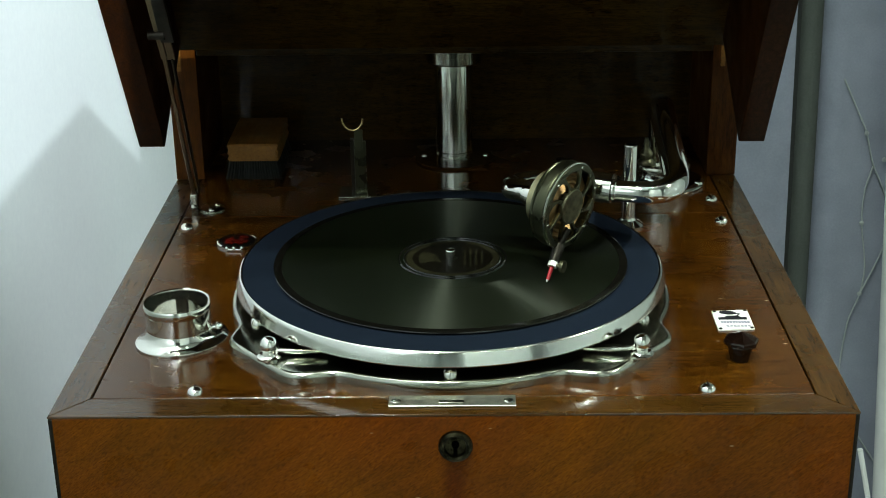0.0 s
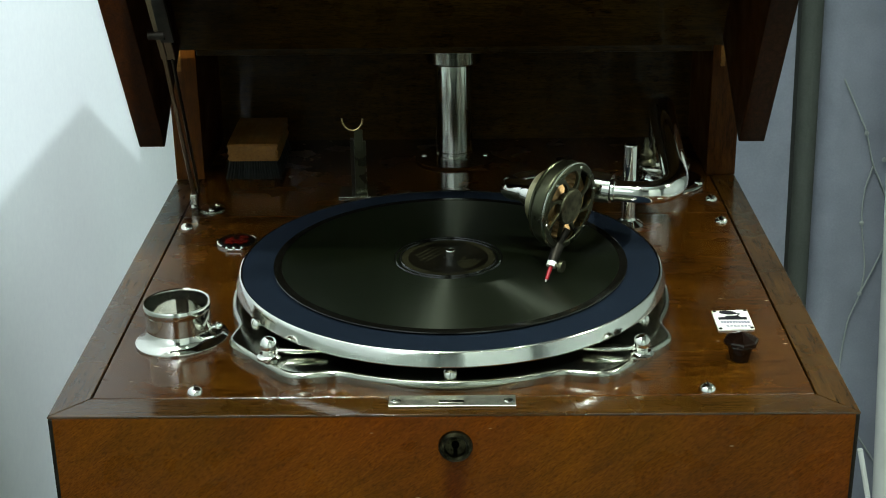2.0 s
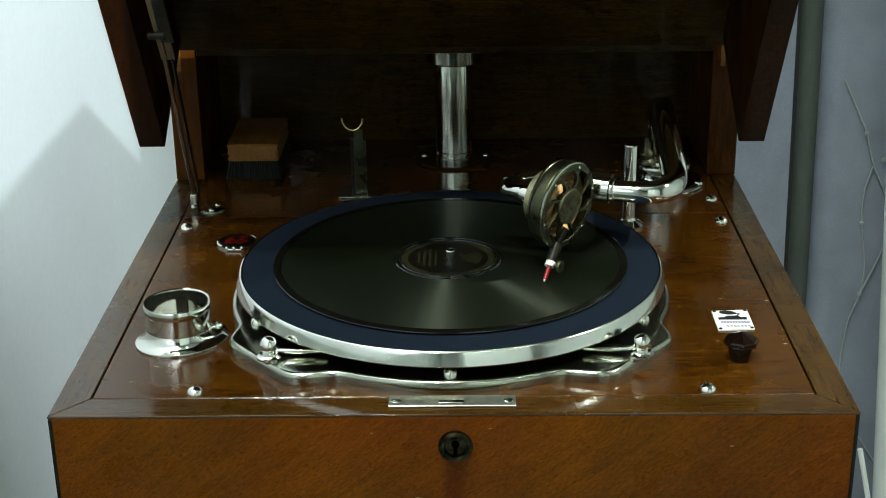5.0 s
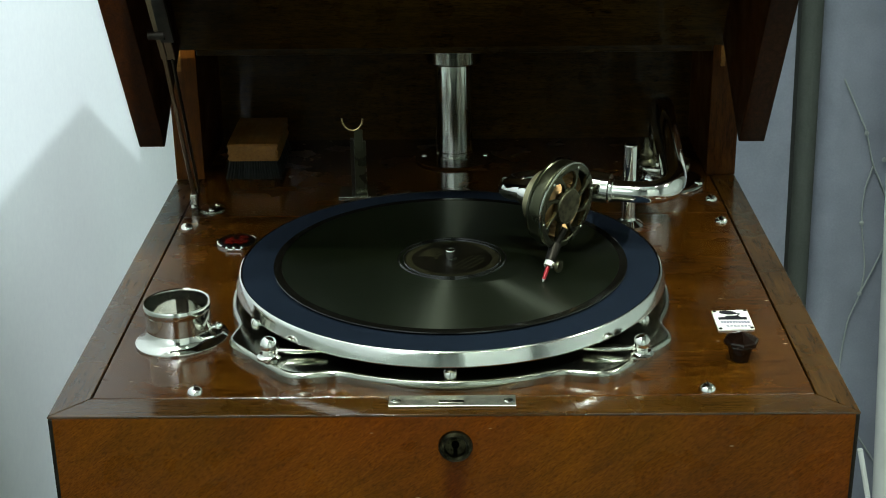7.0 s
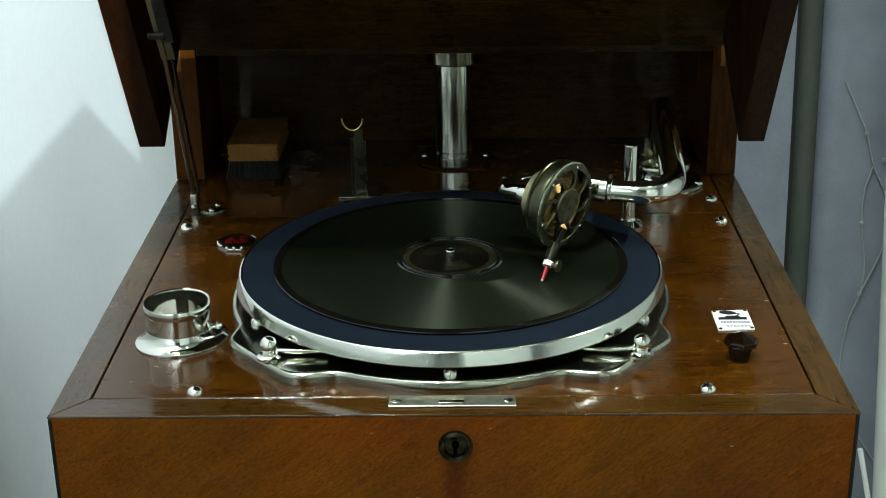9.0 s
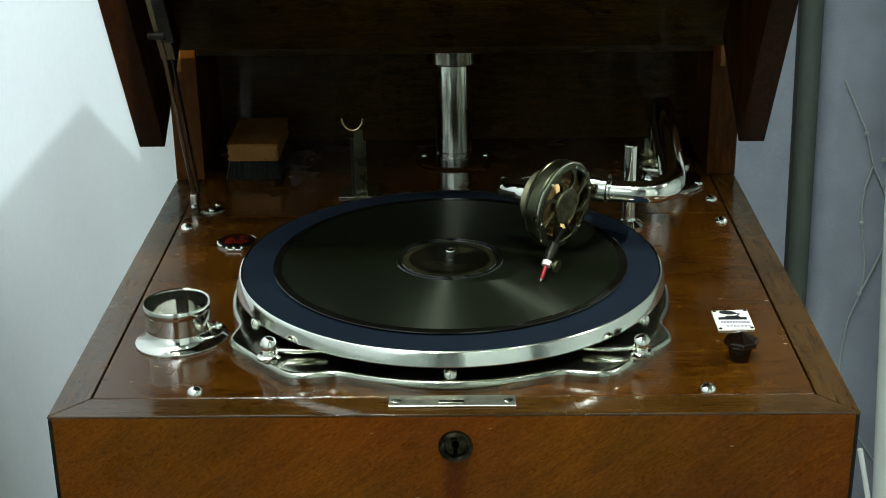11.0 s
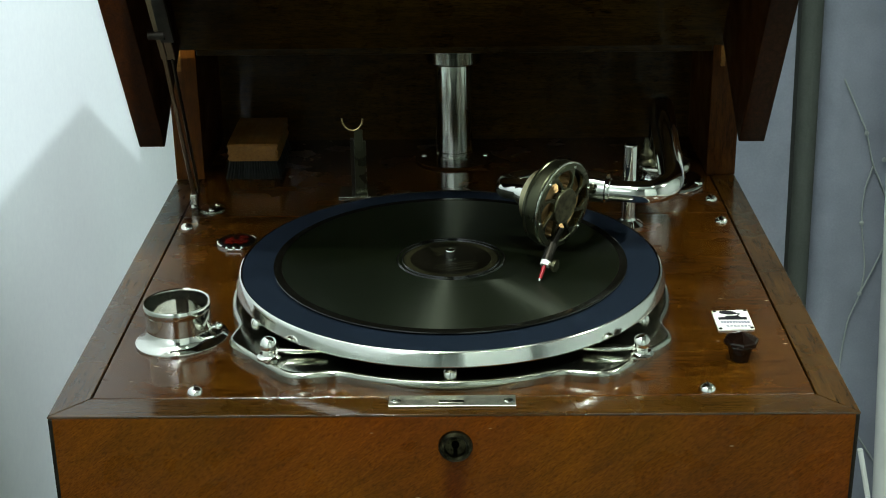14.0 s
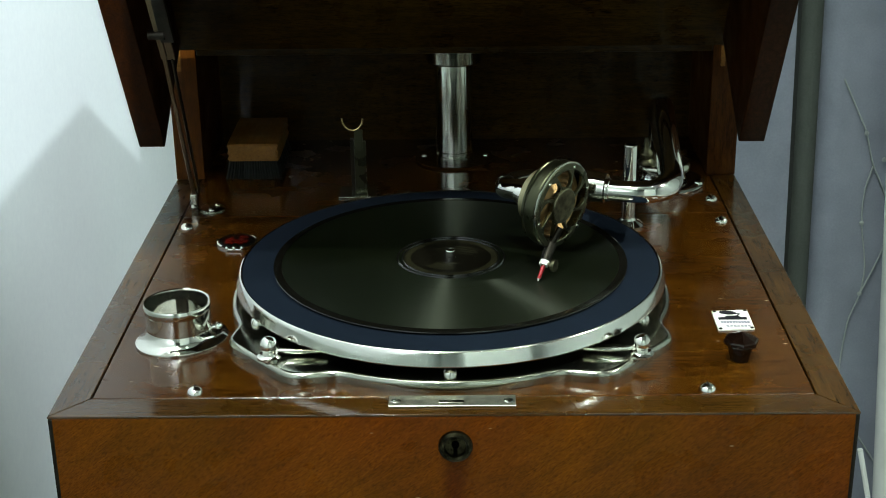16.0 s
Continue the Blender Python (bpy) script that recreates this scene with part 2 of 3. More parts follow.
def moved(bm, m):
    bmesh.ops.transform(bm, matrix=m, verts=bm.verts)
    return bm


def frame_to(place, axis, spin=0.0):
    """Matrix that puts local z on the axis at the place."""
    return Matrix.Translation(place) @ Vector(axis).to_track_quat("Z", "Y").to_matrix().to_4x4() @ Matrix.Rotation(spin, 4, "Z")


def lathe(profile, seg=48, place=(0, 0, 0), axis=(0, 0, 1), closed=False):
    """Turns (radius, height) pairs round an axis."""
    bm = bmesh.new()
    rings = []
    for r, h in profile:
        if r < 1e-6:
            rings.append([bm.verts.new((0, 0, h))])
        else:
            rings.append([bm.verts.new((r * math.cos(2 * math.pi * i / seg), r * math.sin(2 * math.pi * i / seg), h)) for i in range(seg)])
    pairs = list(zip(rings, rings[1:])) + ([(rings[-1], rings[0])] if closed else [])
    for a, b in pairs:
        for i in range(seg):
            j = (i + 1) % seg
            if len(a) == 1 and len(b) == 1:
                continue
            if len(a) == 1:
                bm.faces.new((a[0], b[j], b[i]))
            elif len(b) == 1:
                bm.faces.new((a[i], a[j], b[0]))
            else:
                bm.faces.new((a[i], a[j], b[j], b[i]))
    return moved(bm, frame_to(place, axis))


def smooth_path(points, n=8):
    """Catmull-Rom through points of any length of tuple."""
    pts = [np.array(p, float) for p in points]
    pts = [2 * pts[0] - pts[1]] + pts + [2 * pts[-1] - pts[-2]]
    out = []
    for i in range(1, len(pts) - 2):
        a, b, c, d = pts[i - 1:i + 3]
        for k in range(n):
            t = k / n
            out.append(0.5 * (2 * b + (c - a) * t + (2 * a - 5 * b + 4 * c - d) * t * t + (3 * b - a - 3 * c + d) * t ** 3))
    out.append(pts[-2])
    return out


def tube(points, seg=20, n=8, caps=True):
    """A pipe along (x, y, z, radius) points."""
    path = smooth_path(points, n)
    bm = bmesh.new()
    rings, up = [], Vector((0, 0, 1))
    for i, p in enumerate(path):
        d = Vector((path[min(i + 1, len(path) - 1)] - path[max(i - 1, 0)])[:3]).normalized()
        side = d.cross(up)
        if side.length < 0.2:
            side = d.cross(Vector((1, 0, 0)))
        side.normalize()
        top = side.cross(d).normalized()
        up = top
        rings.append([bm.verts.new(Vector(p[:3]) + (side * math.cos(a) + top * math.sin(a)) * p[3]) for a in [2 * math.pi * k / seg for k in range(seg)]])
    for a, b in zip(rings, rings[1:]):
        for k in range(seg):
            bm.faces.new((a[k], a[(k + 1) % seg], b[(k + 1) % seg], b[k]))
    if caps:
        bm.faces.new(rings[0])
        bm.faces.new(rings[-1])
    return bm


def rod(a, b, r, seg=16, r2=None):
    a, b = Vector(a), Vector(b)
    h, r2 = (b - a).length, r if r2 is None else r2
    return lathe([(0, 0), (r, 0), (r2, h), (0, h)], seg, a, b - a)


def strip(a, b, wide, thick, side=(1, 0, 0), bevel=0.0004):
    """A flat bar from a to b, wide along side."""
    a, b = Vector(a), Vector(b)
    d = (b - a).normalized()
    s = (Vector(side) - d * d.dot(Vector(side))).normalized()
    m = Matrix((s, d.cross(s), d)).transposed().to_4x4()
    m.translation = a
    return moved(box(-wide / 2, wide / 2, -thick / 2, thick / 2, 0, (b - a).length, bevel, 1), m)


def plate(outline, z0, z1, bevel=0.0, seg=3):
    """A flat piece of any outline, its upper edge rounded."""
    bm = bmesh.new()
    f = bm.faces.new([bm.verts.new((x, y, z0)) for x, y in outline])
    ex = bmesh.ops.extrude_face_region(bm, geom=[f])
    bmesh.ops.translate(bm, verts=[v for v in ex["geom"] if isinstance(v, bmesh.types.BMVert)], vec=(0, 0, z1 - z0))
    if bevel:
        es = [e for e in bm.edges if all(abs(v.co.z - z1) < 1e-6 for v in e.verts)]
        bmesh.ops.bevel(bm, geom=es, offset=bevel, segments=seg, profile=0.5, affect="EDGES")
    return bm


def ball(place, r, u=20, v=12):
    bm = bmesh.new()
    bmesh.ops.create_uvsphere(bm, u_segments=u, v_segments=v, radius=r)
    return moved(bm, Matrix.Translation(place))


def wall(name, bm, material, label):
    return tagged(part(name, bm, material, None, label, smooth=False), label, "wall", "", "structure")


# ---- the room ----
Z0, Z1, XL = -1.10, 2.25, -0.346
wall("wall_left", box(XL - 0.07, XL, -4.5, 2.4, Z0, Z1), WALLWHITE, "smooth white painted wall beside the gramophone")
wall("wall_back", box(XL, 2.6, 2.33, 2.4, Z0, Z1), WALLGREY, "plain grey painted wall behind the gramophone")
wall("wall_front", box(XL, 2.6, -4.5, -4.43, Z0, Z1), WALLWHITE, "plain white painted wall of the room")
wall("wall_right", box(2.6, 2.67, -4.5, 2.4, Z0, Z1), WALLWHITE, "plain white painted far wall")
# unseen blockers, added to cast the peaked wall shadow and shade the lid
wall("shadow_blocker_low", plate([(0.204, -1.78), (0.204, -3.1), (0.96, -3.1)], Z0, 0.8975), WALLWHITE, "unseen low white blocker added to cast the peaked shadow on the left wall")
wall("shadow_blocker_tall", box(0.232, 1.6, -1.80, -1.775, Z0, Z1), WALLWHITE, "unseen tall white blocker added to keep the wall spotlight off the lid")
tagged(part("floor", box(XL - 0.07, 2.67, -4.5, 2.4, Z0 - 0.05, Z0), FLOORMAT, smooth=False), "plain pale floor of the room", "floor", "", "structure")
tagged(part("ceiling", box(XL - 0.07, 2.67, -4.5, 2.4, Z1, Z1 + 0.05), PLASTER, smooth=False), "plain grey painted ceiling", "ceiling", "", "structure")
tagged(part("plinth", box(-0.235, 0.235, 0.02, 0.56, Z0, -0.25), WALLWHITE, smooth=False), "plain white plinth under the gramophone", "plinth", "", "structure")


def panel(x0, x1, y0, lean, material, name, label, left=0.0, right=0.0):
    """A cloth panel standing behind, leaning a little, its edges rolled back."""
    bm = bmesh.new()
    xs = [(x0 + left * (1 - math.cos(a)), left * (1 - math.sin(a))) for a in np.linspace(0, math.pi / 2, 12)] if left else [(x0, 0.0)]
    xs += [(x1 - right * (1 - math.sin(a)), right * (1 - math.cos(a))) for a in np.linspace(0, math.pi / 2, 12)] if right else [(x1, 0.0)]
    slope = math.tan(radians(lean))
    rows = [[bm.verts.new((x - slope * z, y0 + dy + back, z)) for x, dy in xs] for back in (0.0, 0.02) for z in (Z0, 0.15)]
    last = len(xs) - 1
    for a, b in ((0, 1), (1, 3), (3, 2), (2, 0)):
        for i in range(last):
            bm.faces.new((rows[a][i], rows[a][i + 1], rows[b][i + 1], rows[b][i]))
    for i in (0, last):
        bm.faces.new((rows[0][i], rows[1][i], rows[3][i], rows[2][i]))
    return tagged(part(name, bm, material), label, "wall panel", "cloth panels", "structure")


panel(0.25, 0.531, 1.488, 1.3, SCREENBLUE, "wall_panel_1", "pale blue-grey cloth panel behind the gramophone")
# near-black sheet that stands in for the shade between the panels
panel(0.529, 0.550, 1.515, 1.3, DARKGAP, "wall_panel_2", "dark sheet standing in for the shaded gap between two cloth panels")
# the shade on this panel is put into its darker cloth colour
panel(0.5425, 0.588, 1.500, 1.3, SCREENSHADED, "wall_panel_3", "grey-green cloth panel with its shade put into the colour", 0.022, 0.028)
panel(0.576, 1.1, 1.47, 1.3, SCREENBLUE, "wall_panel_4", "pale blue-grey cloth panel with embroidered vines", 0.035)


def vine(points, r=0.0012):
    return tube([(*p, r) for p in points], 8, 6)


def embroidery():
    vines = [[(0.6093, 1.462, -0.1961), (0.6345, 1.462, -0.2473), (0.6524, 1.462, -0.2860), (0.6673, 1.462, -0.3376), (0.6940, 1.462, -0.3961), (0.7120, 1.462, -0.4654)],
             [(0.6678, 1.462, -0.3424), (0.6582, 1.462, -0.3859), (0.6587, 1.462, -0.4401), (0.6704, 1.462, -0.5155), (0.6667, 1.462, -0.5666), (0.6516, 1.462, -0.6185), (0.6448, 1.462, -0.7034), (0.6466, 1.462, -0.7795)],
             [(0.6667, 1.462, -0.5666), (0.6812, 1.462, -0.5308), (0.6973, 1.462, -0.4854), (0.7126, 1.462, -0.4257)],
             [(0.6680, 1.462, -0.8018), (0.6946, 1.462, -0.8465), (0.7467, 1.462, -0.9263), (0.7721, 1.462, -0.9611)],
             [(0.4864, 1.492, -0.4050), (0.4997, 1.492, -0.4230), (0.5126, 1.492, -0.4472)]]
    for v in vines:
        tagged(part("vine", vine(v, 0.0013 if len(v) > 3 else 0.0010), VINE), "thin pale vine embroidered on the cloth panel", "trim", "embroidered vines", "structure")
    for p in [(0.6519, 1.460, -0.2854), (0.6581, 1.460, -0.4393), (0.6661, 1.460, -0.5657), (0.6842, 1.460, -0.3304), (0.4668, 1.490, -0.3519)]:
        tagged(part("bud", lathe([(0.0, -0.002), (0.0030, -0.001), (0.0042, 0.0), (0.0030, 0.0015), (0, 0.002)], 12, p, (0, -1, 0)), VINE), "small pale bud on an embroidered vine", "trim", "embroidered buds", "structure")


embroidery()
tagged(part("trim", rod((0.763, 1.40, Z0), (0.689, 1.40, 0.15), 0.045, 40), WHITETRIM), "round white painted post leaning beside the cloth panel", "trim", "", "structure")
tagged(part("trim", rod((0.6612, 1.35, -0.800), (0.7314, 1.35, -1.10), 0.0045, 14), WHITETRIM), "thin white trim leaning beside the cloth panel", "trim", "", "structure")

# ---- the gramophone: case ----
W2, YB, YR = 0.2462, 0.437, 0.550
gram = tagged(empty("gramophone"), "old varnished wooden table gramophone, lid open, playing a record", "gramophone")
part("front_panel", box(-W2 + 0.0020, W2 - 0.0020, 0.0, 0.012, -0.25, -0.0016, 0.0006), FRONT, gram, "figured walnut front panel")
for s in (-1, 1):
    x = s * (W2 - 0.006)
    part("side_panel", box(x - 0.006, x + 0.006, 0.0125, 0.572, -0.25, -0.0016), RAIL_Y, gram)
    x = s * (W2 - 0.0015)
    part("corner_bead", box(x - 0.0013, x + 0.0013, -0.0006, 0.012, -0.25, -0.0016, 0.0008), IRON, gram, "dark corner bead")
part("back_panel", box(-W2 + 0.012, W2 - 0.012, 0.560, 0.572, -0.25, 0.118), DARKWOOD, gram)

IX, IY = 0.0211, 0.0227


def mitred(points, z0, z1):
    return plate(points, z0, z1, 0.0006, 2)


part("front_rail", mitred([(-W2, 0), (W2, 0), (W2 - IX, IY), (-W2 + IX, IY)], -0.0014, 0), RAIL, gram, "mitred front rail of the deck")
for s in (-1, 1):
    part("side_rail", mitred([(s * W2, 0.0003), (s * W2, YB), (s * (W2 - IX), YB), (s * (W2 - IX), IY + 0.0003)], -0.0014, 0), RAIL_Y, gram)
part("motor_board", box(-W2 + IX + 0.0011, W2 - IX - 0.0011, IY + 0.0006, 0.3425, -0.006, 0.0, 0.0006, 1), DECK, gram, "glossy varnished motor board")
part("rear_board", box(-W2 + IX + 0.0011, W2 - IX - 0.0011, 0.3431, YR, -0.006, 0.0, 0.0005, 1), DECK, gram, "glossy rear deck board")
part("under_board", box(-W2 + 0.012, W2 - 0.012, 0.0125, 0.559, -0.02, -0.0065), IRON, gram)
for s in (-1, 1):
    x = s * (W2 - 0.0125)
    part("post", box(x - 0.0125, x + 0.0125, YB, 0.560, 0.0002, 0.118, 0.0008), POSTWOOD, gram, "upright cheek of the rear compartment")
part("compartment_back", box(-W2 + 0.025, W2 - 0.025, YR, 0.5595, 0.0, 0.1115), DARKWOOD, gram)
part("top_rail", box(-W2 + 0.0255, W2 - 0.0255, YB, 0.5595, 0.1118, 0.123, 0.001), DARKWOOD, gram, "board over the rear compartment")

for cx0 in (-0.2360, 0.2300):
    part("chipped_corner", box(cx0 - 0.0019, cx0 + 0.0019, YB - 0.0007, YB + 0.006, 0.0985, 0.1165, 0.0004, 1), BRUSHWOOD, gram, "pale bare wood where the corner is chipped")

part("hinge_strip", box(-W2 + 0.026, W2 - 0.026, 0.4275, 0.4420, 0.1232, 0.1340, 0.0005, 1), RAIL, gram)

# lid, hinged over the compartment and thrown open
LID = Matrix.Translation((-0.002, 0.428, 0.128)) @ Matrix.Rotation(radians(-58), 4, "X")
LH, LL, LT = 0.1265, 0.436, 0.0205
lid = part("lid", moved(box(-W2, W2, -LL, 0.0, -0.012, 0.0, 0.001), LID), DARKWOOD, gram, "raised lid with a dark interior")
for s in (-1, 1):
    x = s * (W2 - LT / 2)
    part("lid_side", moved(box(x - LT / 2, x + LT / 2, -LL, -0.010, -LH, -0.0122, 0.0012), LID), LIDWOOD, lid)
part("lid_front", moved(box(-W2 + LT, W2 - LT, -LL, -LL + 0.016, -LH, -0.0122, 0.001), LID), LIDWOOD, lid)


# ---- fittings of the deck ----
def screw(place, r=0.004, h=0.0028, parent=gram, name="screw"):
    x, y, z = place
    prof = [(0, h)] + [(r * math.sin(a), h * math.cos(a)) for a in np.linspace(0.25, math.pi / 2, 6)] + [(r * 1.02, 0)]
    ob = part(name, lathe(prof, 20, place), NICKEL, parent, origin=(x, y, z))
    return ob


for sx, sy in ((-0.161, 0.0305), (0.159, 0.0305), (-0.2165, 0.318), (0.2156, 0.323), (0.2157, 0.375)):
    screw((sx, sy, 0.0), 0.0052, 0.0040)
    part("screw_slot", box(sx - 0.00035, sx + 0.00035, sy - 0.0030, sy + 0.0030, 0.0032, 0.00415), IRON, gram)

CX, CY = -0.0020, 0.1769


def base_outline():
    """A ring with a straight-edged lobe on either side of the front, its corners rounded."""
    n, radii = 360, []
    for i in range(n):
        a = 2 * math.pi * i / n
        c, s = math.cos(a), math.sin(a)
        r = 0.1550 - 0.0055 * max(0.0, -s) ** 3
        phi = math.degrees(math.atan2(s, abs(c)))          # -90 front, 0 side
        if -60.5 < phi < -24.5:
            x0, y0, x1, y1 = 0.1550, -0.0790, 0.0985, -0.1435
            nx, ny = y1 - y0, -(x1 - x0)
            k = (x0 * nx + y0 * ny) / (abs(c) * nx + s * ny)
            r = max(r, min(k, r + 0.0026 * min(phi + 61.0, -24 - phi) + 0.002))
        radii.append(r)
    for _ in range(7):
        radii = [sum(radii[(i + j) % n] for j in range(-1, 2)) / 3 for i in range(n)]
    return [(CX + r * math.cos(2 * math.pi * i / n), CY + r * math.sin(2 * math.pi * i / n)) for i, r in enumerate(radii)]


brake = part("base_plate", plate(base_outline(), 0.0002, 0.0080, 0.0036, 5), WORN, gram, "polished nickel plate with two lobes under the turntable")
for s in (-1, 1):
    kx, ky = CX * 0.2 + s * 0.1195 + 0.002, 0.0630
    part("lever_knob", lathe([(0.0, 0.0002), (0.0078, 0.0002), (0.0078, 0.0016), (0.0060, 0.0024), (0.0054, 0.0034), (0.0060, 0.0042), (0.0041, 0.0048)] + [(0.0058 * math.sin(a), 0.0092 - 0.0058 * math.cos(a)) for a in np.linspace(0.8, math.pi, 10)], 24, (kx, ky, 0.0078)), NICKEL, brake, "ball-topped lever knob")
    part("lever", tube([(kx - s * 0.004, ky + 0.002, 0.0128, 0.0013), (kx - s * 0.014, ky + 0.001, 0.0122, 0.0018), (kx - s * 0.028, ky + 0.001, 0.0120, 0.0015), (kx - s * 0.037, ky + 0.002, 0.0120, 0.0013)], 10), NICKEL, brake)
    part("dial_arc", plate([(kx - s * (0.012 + 0.030 * t), ky - 0.010 + 0.020 * t - 0.006 * math.sin(3.1 * t) + w) for w, ts in ((0.0, np.linspace(0, 1, 9)), (0.006, np.linspace(1, 0, 9))) for t in ts], 0.0081, 0.0089, 0.0003, 1), WORN, brake)
    part("engraved_mark", join([box(kx - s * 0.016 - 0.006 + i * 0.0022, kx - s * 0.016 - 0.0045 + i * 0.0022, ky + 0.012, ky + 0.015, 0.0081, 0.0084) for i in range(5)]), GUNMETAL, brake)
    screw((CX + s * 0.1300, 0.1165, 0.008), 0.0050, 0.0050, brake, name="plate_screw")
screw((-0.0012, 0.0365, 0.0078), 0.0048, 0.0056, brake, name="plate_screw")

# turntable and record
HUB = (CX, CY, 0.0)
turn = part("turntable", lathe([(0.02, 0.0185), (0.1465, 0.0180), (0.1502, 0.0180), (0.1510, 0.0183), (0.1514, 0.0190), (0.1513, 0.0196), (0.1506, 0.0222), (0.1497, 0.0250), (0.1490, 0.0270), (0.1485, 0.0277), (0.1477, 0.0281), (0.1471, 0.0279), (0.1468, 0.0262), (0.02, 0.0262)], 128, HUB, closed=True), RIMMETAL, gram, "nickel-rimmed turntable", origin=HUB)
part("felt", lathe([(0.004, 0.0264), (0.1466, 0.0264), (0.1466, 0.0276), (0.1455, 0.0279), (0.004, 0.0278)], 128, HUB, closed=True), FELT, turn, "dark blue felt cover", origin=HUB)
part("spindle", lathe([(0.0036, 0.0262), (0.0036, 0.0352), (0.0031, 0.0362), (0.0, 0.0366)], 24, HUB), NICKEL, turn, "steel spindle", origin=HUB)
part("hub", lathe([(0.03, 0.0184), (0.03, 0.0085), (0.0, 0.0085)], 32, HUB), IRON, gram)

record = tagged(empty("record", (CX, CY, 0.0281)), "black ten-inch shellac record spinning on the blue felt turntable", "record")
R0 = (CX, CY, 0.0281)
groove = [(0.0037, 0.0), (0.1190, 0.0), (0.1190, 0.0018)]
rr = 0.1182
while rr > 0.0540:
    groove += [(rr, 0.00172), (rr - 0.0005, 0.00180)]
    rr -= 0.0018 + 0.0006 * math.sin(rr * 900)
groove += [(0.0535, 0.0018), (0.0400, 0.0018), (0.0395, 0.0016), (0.0038, 0.0016)]
part("disc", lathe(groove, 160, R0, closed=True), SHELLAC, record, "grooved black disc", origin=R0)
part("disc_edge", lathe([(0.1190, 0.0), (0.1236, 0.0), (0.1248, 0.0006), (0.1250, 0.0011), (0.1246, 0.0017), (0.1236, 0.0019), (0.1192, 0.0018)], 160, R0, closed=True), GLOSSBLACK, record, "smooth glossy edge of the disc", origin=R0)
ECC = (CX + 0.0016, CY, 0.0281)
part("label", lathe([(0.0037, 0.00165), (0.0330, 0.00168), (0.0333, 0.00164)], 96, ECC), LABELDARK, record, "dark record label", origin=R0)
part("label_bead", join([lathe([(r0, 0.0016), (r0 + 0.0003, 0.0024), (r0 + 0.0010, 0.0026), (r0 + 0.0015, 0.0017)], 96, ECC) for r0 in (0.0338, 0.0372)]), GLOSSBLACK, record, "raised glossy ring round the label", origin=R0)
part("label_ring", lathe([(0.0285, 0.00175), (0.0290, 0.00185), (0.0325, 0.00185), (0.0330, 0.00175)], 96, ECC), LABELGOLD, record, "faded gilt ring", origin=R0)


def arc(r0, r1, a0, a1, z0, z1, c, n=20):
    out = [(c[0] + r1 * math.cos(a), c[1] + r1 * math.sin(a)) for a in np.linspace(a0, a1, n)] + [(c[0] + r0 * math.cos(a), c[1] + r0 * math.sin(a)) for a in np.linspace(a1, a0, n)]
    return plate(out, c[2] + z0, c[2] + z1)


part("label_picture", join([arc(0.013, 0.024, 2.65, 3.55, 0.00172, 0.0018, ECC), arc(0.010, 0.0125, 2.75, 3.9, 0.00172, 0.0018, ECC, 12)]), LABELGOLD, record, "faded gilt picture", origin=R0)
part("label_print", join([box(ECC[0] + 0.008 + k * 0.0040, ECC[0] + 0.0095 + k * 0.0040, CY - q, CY + q, 0.0281 + 0.00172, 0.0281 + 0.00180) for k, q in enumerate((0.014, 0.016, 0.013, 0.010))]), LABELGOLD, record, "lines of faded gilt print", origin=R0)

# ---- tone arm ----
PIV = (0.179, 0.42, 0.073)
AZ = 0.073
arm = part("tone_arm", tube([(0.1130, 0.1955, AZ, 0.0074), (0.134, 0.1905, AZ, 0.0078), (0.1480, 0.1925, AZ, 0.0084), (0.1580, 0.2050, AZ, 0.0091), (0.1630, 0.2300, AZ, 0.0096), (0.1670, 0.29, AZ, 0.0100), (0.1705, 0.35, AZ + 0.001, 0.0104), (0.1740, 0.395, AZ, 0.0108), (0.1765, 0.4120, AZ - 0.008, 0.0110), (0.1775, 0.4170, AZ - 0.026, 0.0112), (0.1775, 0.4170, AZ - 0.0515, 0.0112)], 28, 10), NICKEL, gram, "curved nickel tone arm", origin=PIV)
part("gooseneck", tube([(0.0565, 0.1750, AZ + 0.0068, 0.0078), (0.0485, 0.1835, AZ + 0.005, 0.0078), (0.0425, 0.1965, AZ + 0.002, 0.0080), (0.0470, 0.2100, AZ, 0.0082), (0.0610, 0.2150, AZ, 0.0085), (0.0820, 0.2085, AZ, 0.0090), (0.1000, 0.2005, AZ + 0.0015, 0.0108), (0.1135, 0.1958, AZ + 0.001, 0.0106)], 28, 10), NICKEL, arm, "bent nickel gooseneck", origin=PIV)
part("sleeve", lathe([(0.0075, 0.0), (0.0084, 0.0004), (0.0084, 0.0024), (0.0080, 0.0030), (0.0075, 0.0032)], 28, (0.1132, 0.1958, AZ), (1, -0.27, 0)), NICKEL, arm, "joint sleeve", origin=PIV)
SN = Vector((0.775, -0.625, -0.085)).normalized()
SC = Vector((0.0806, 0.153, 0.0768))
SM = frame_to(SC, SN)


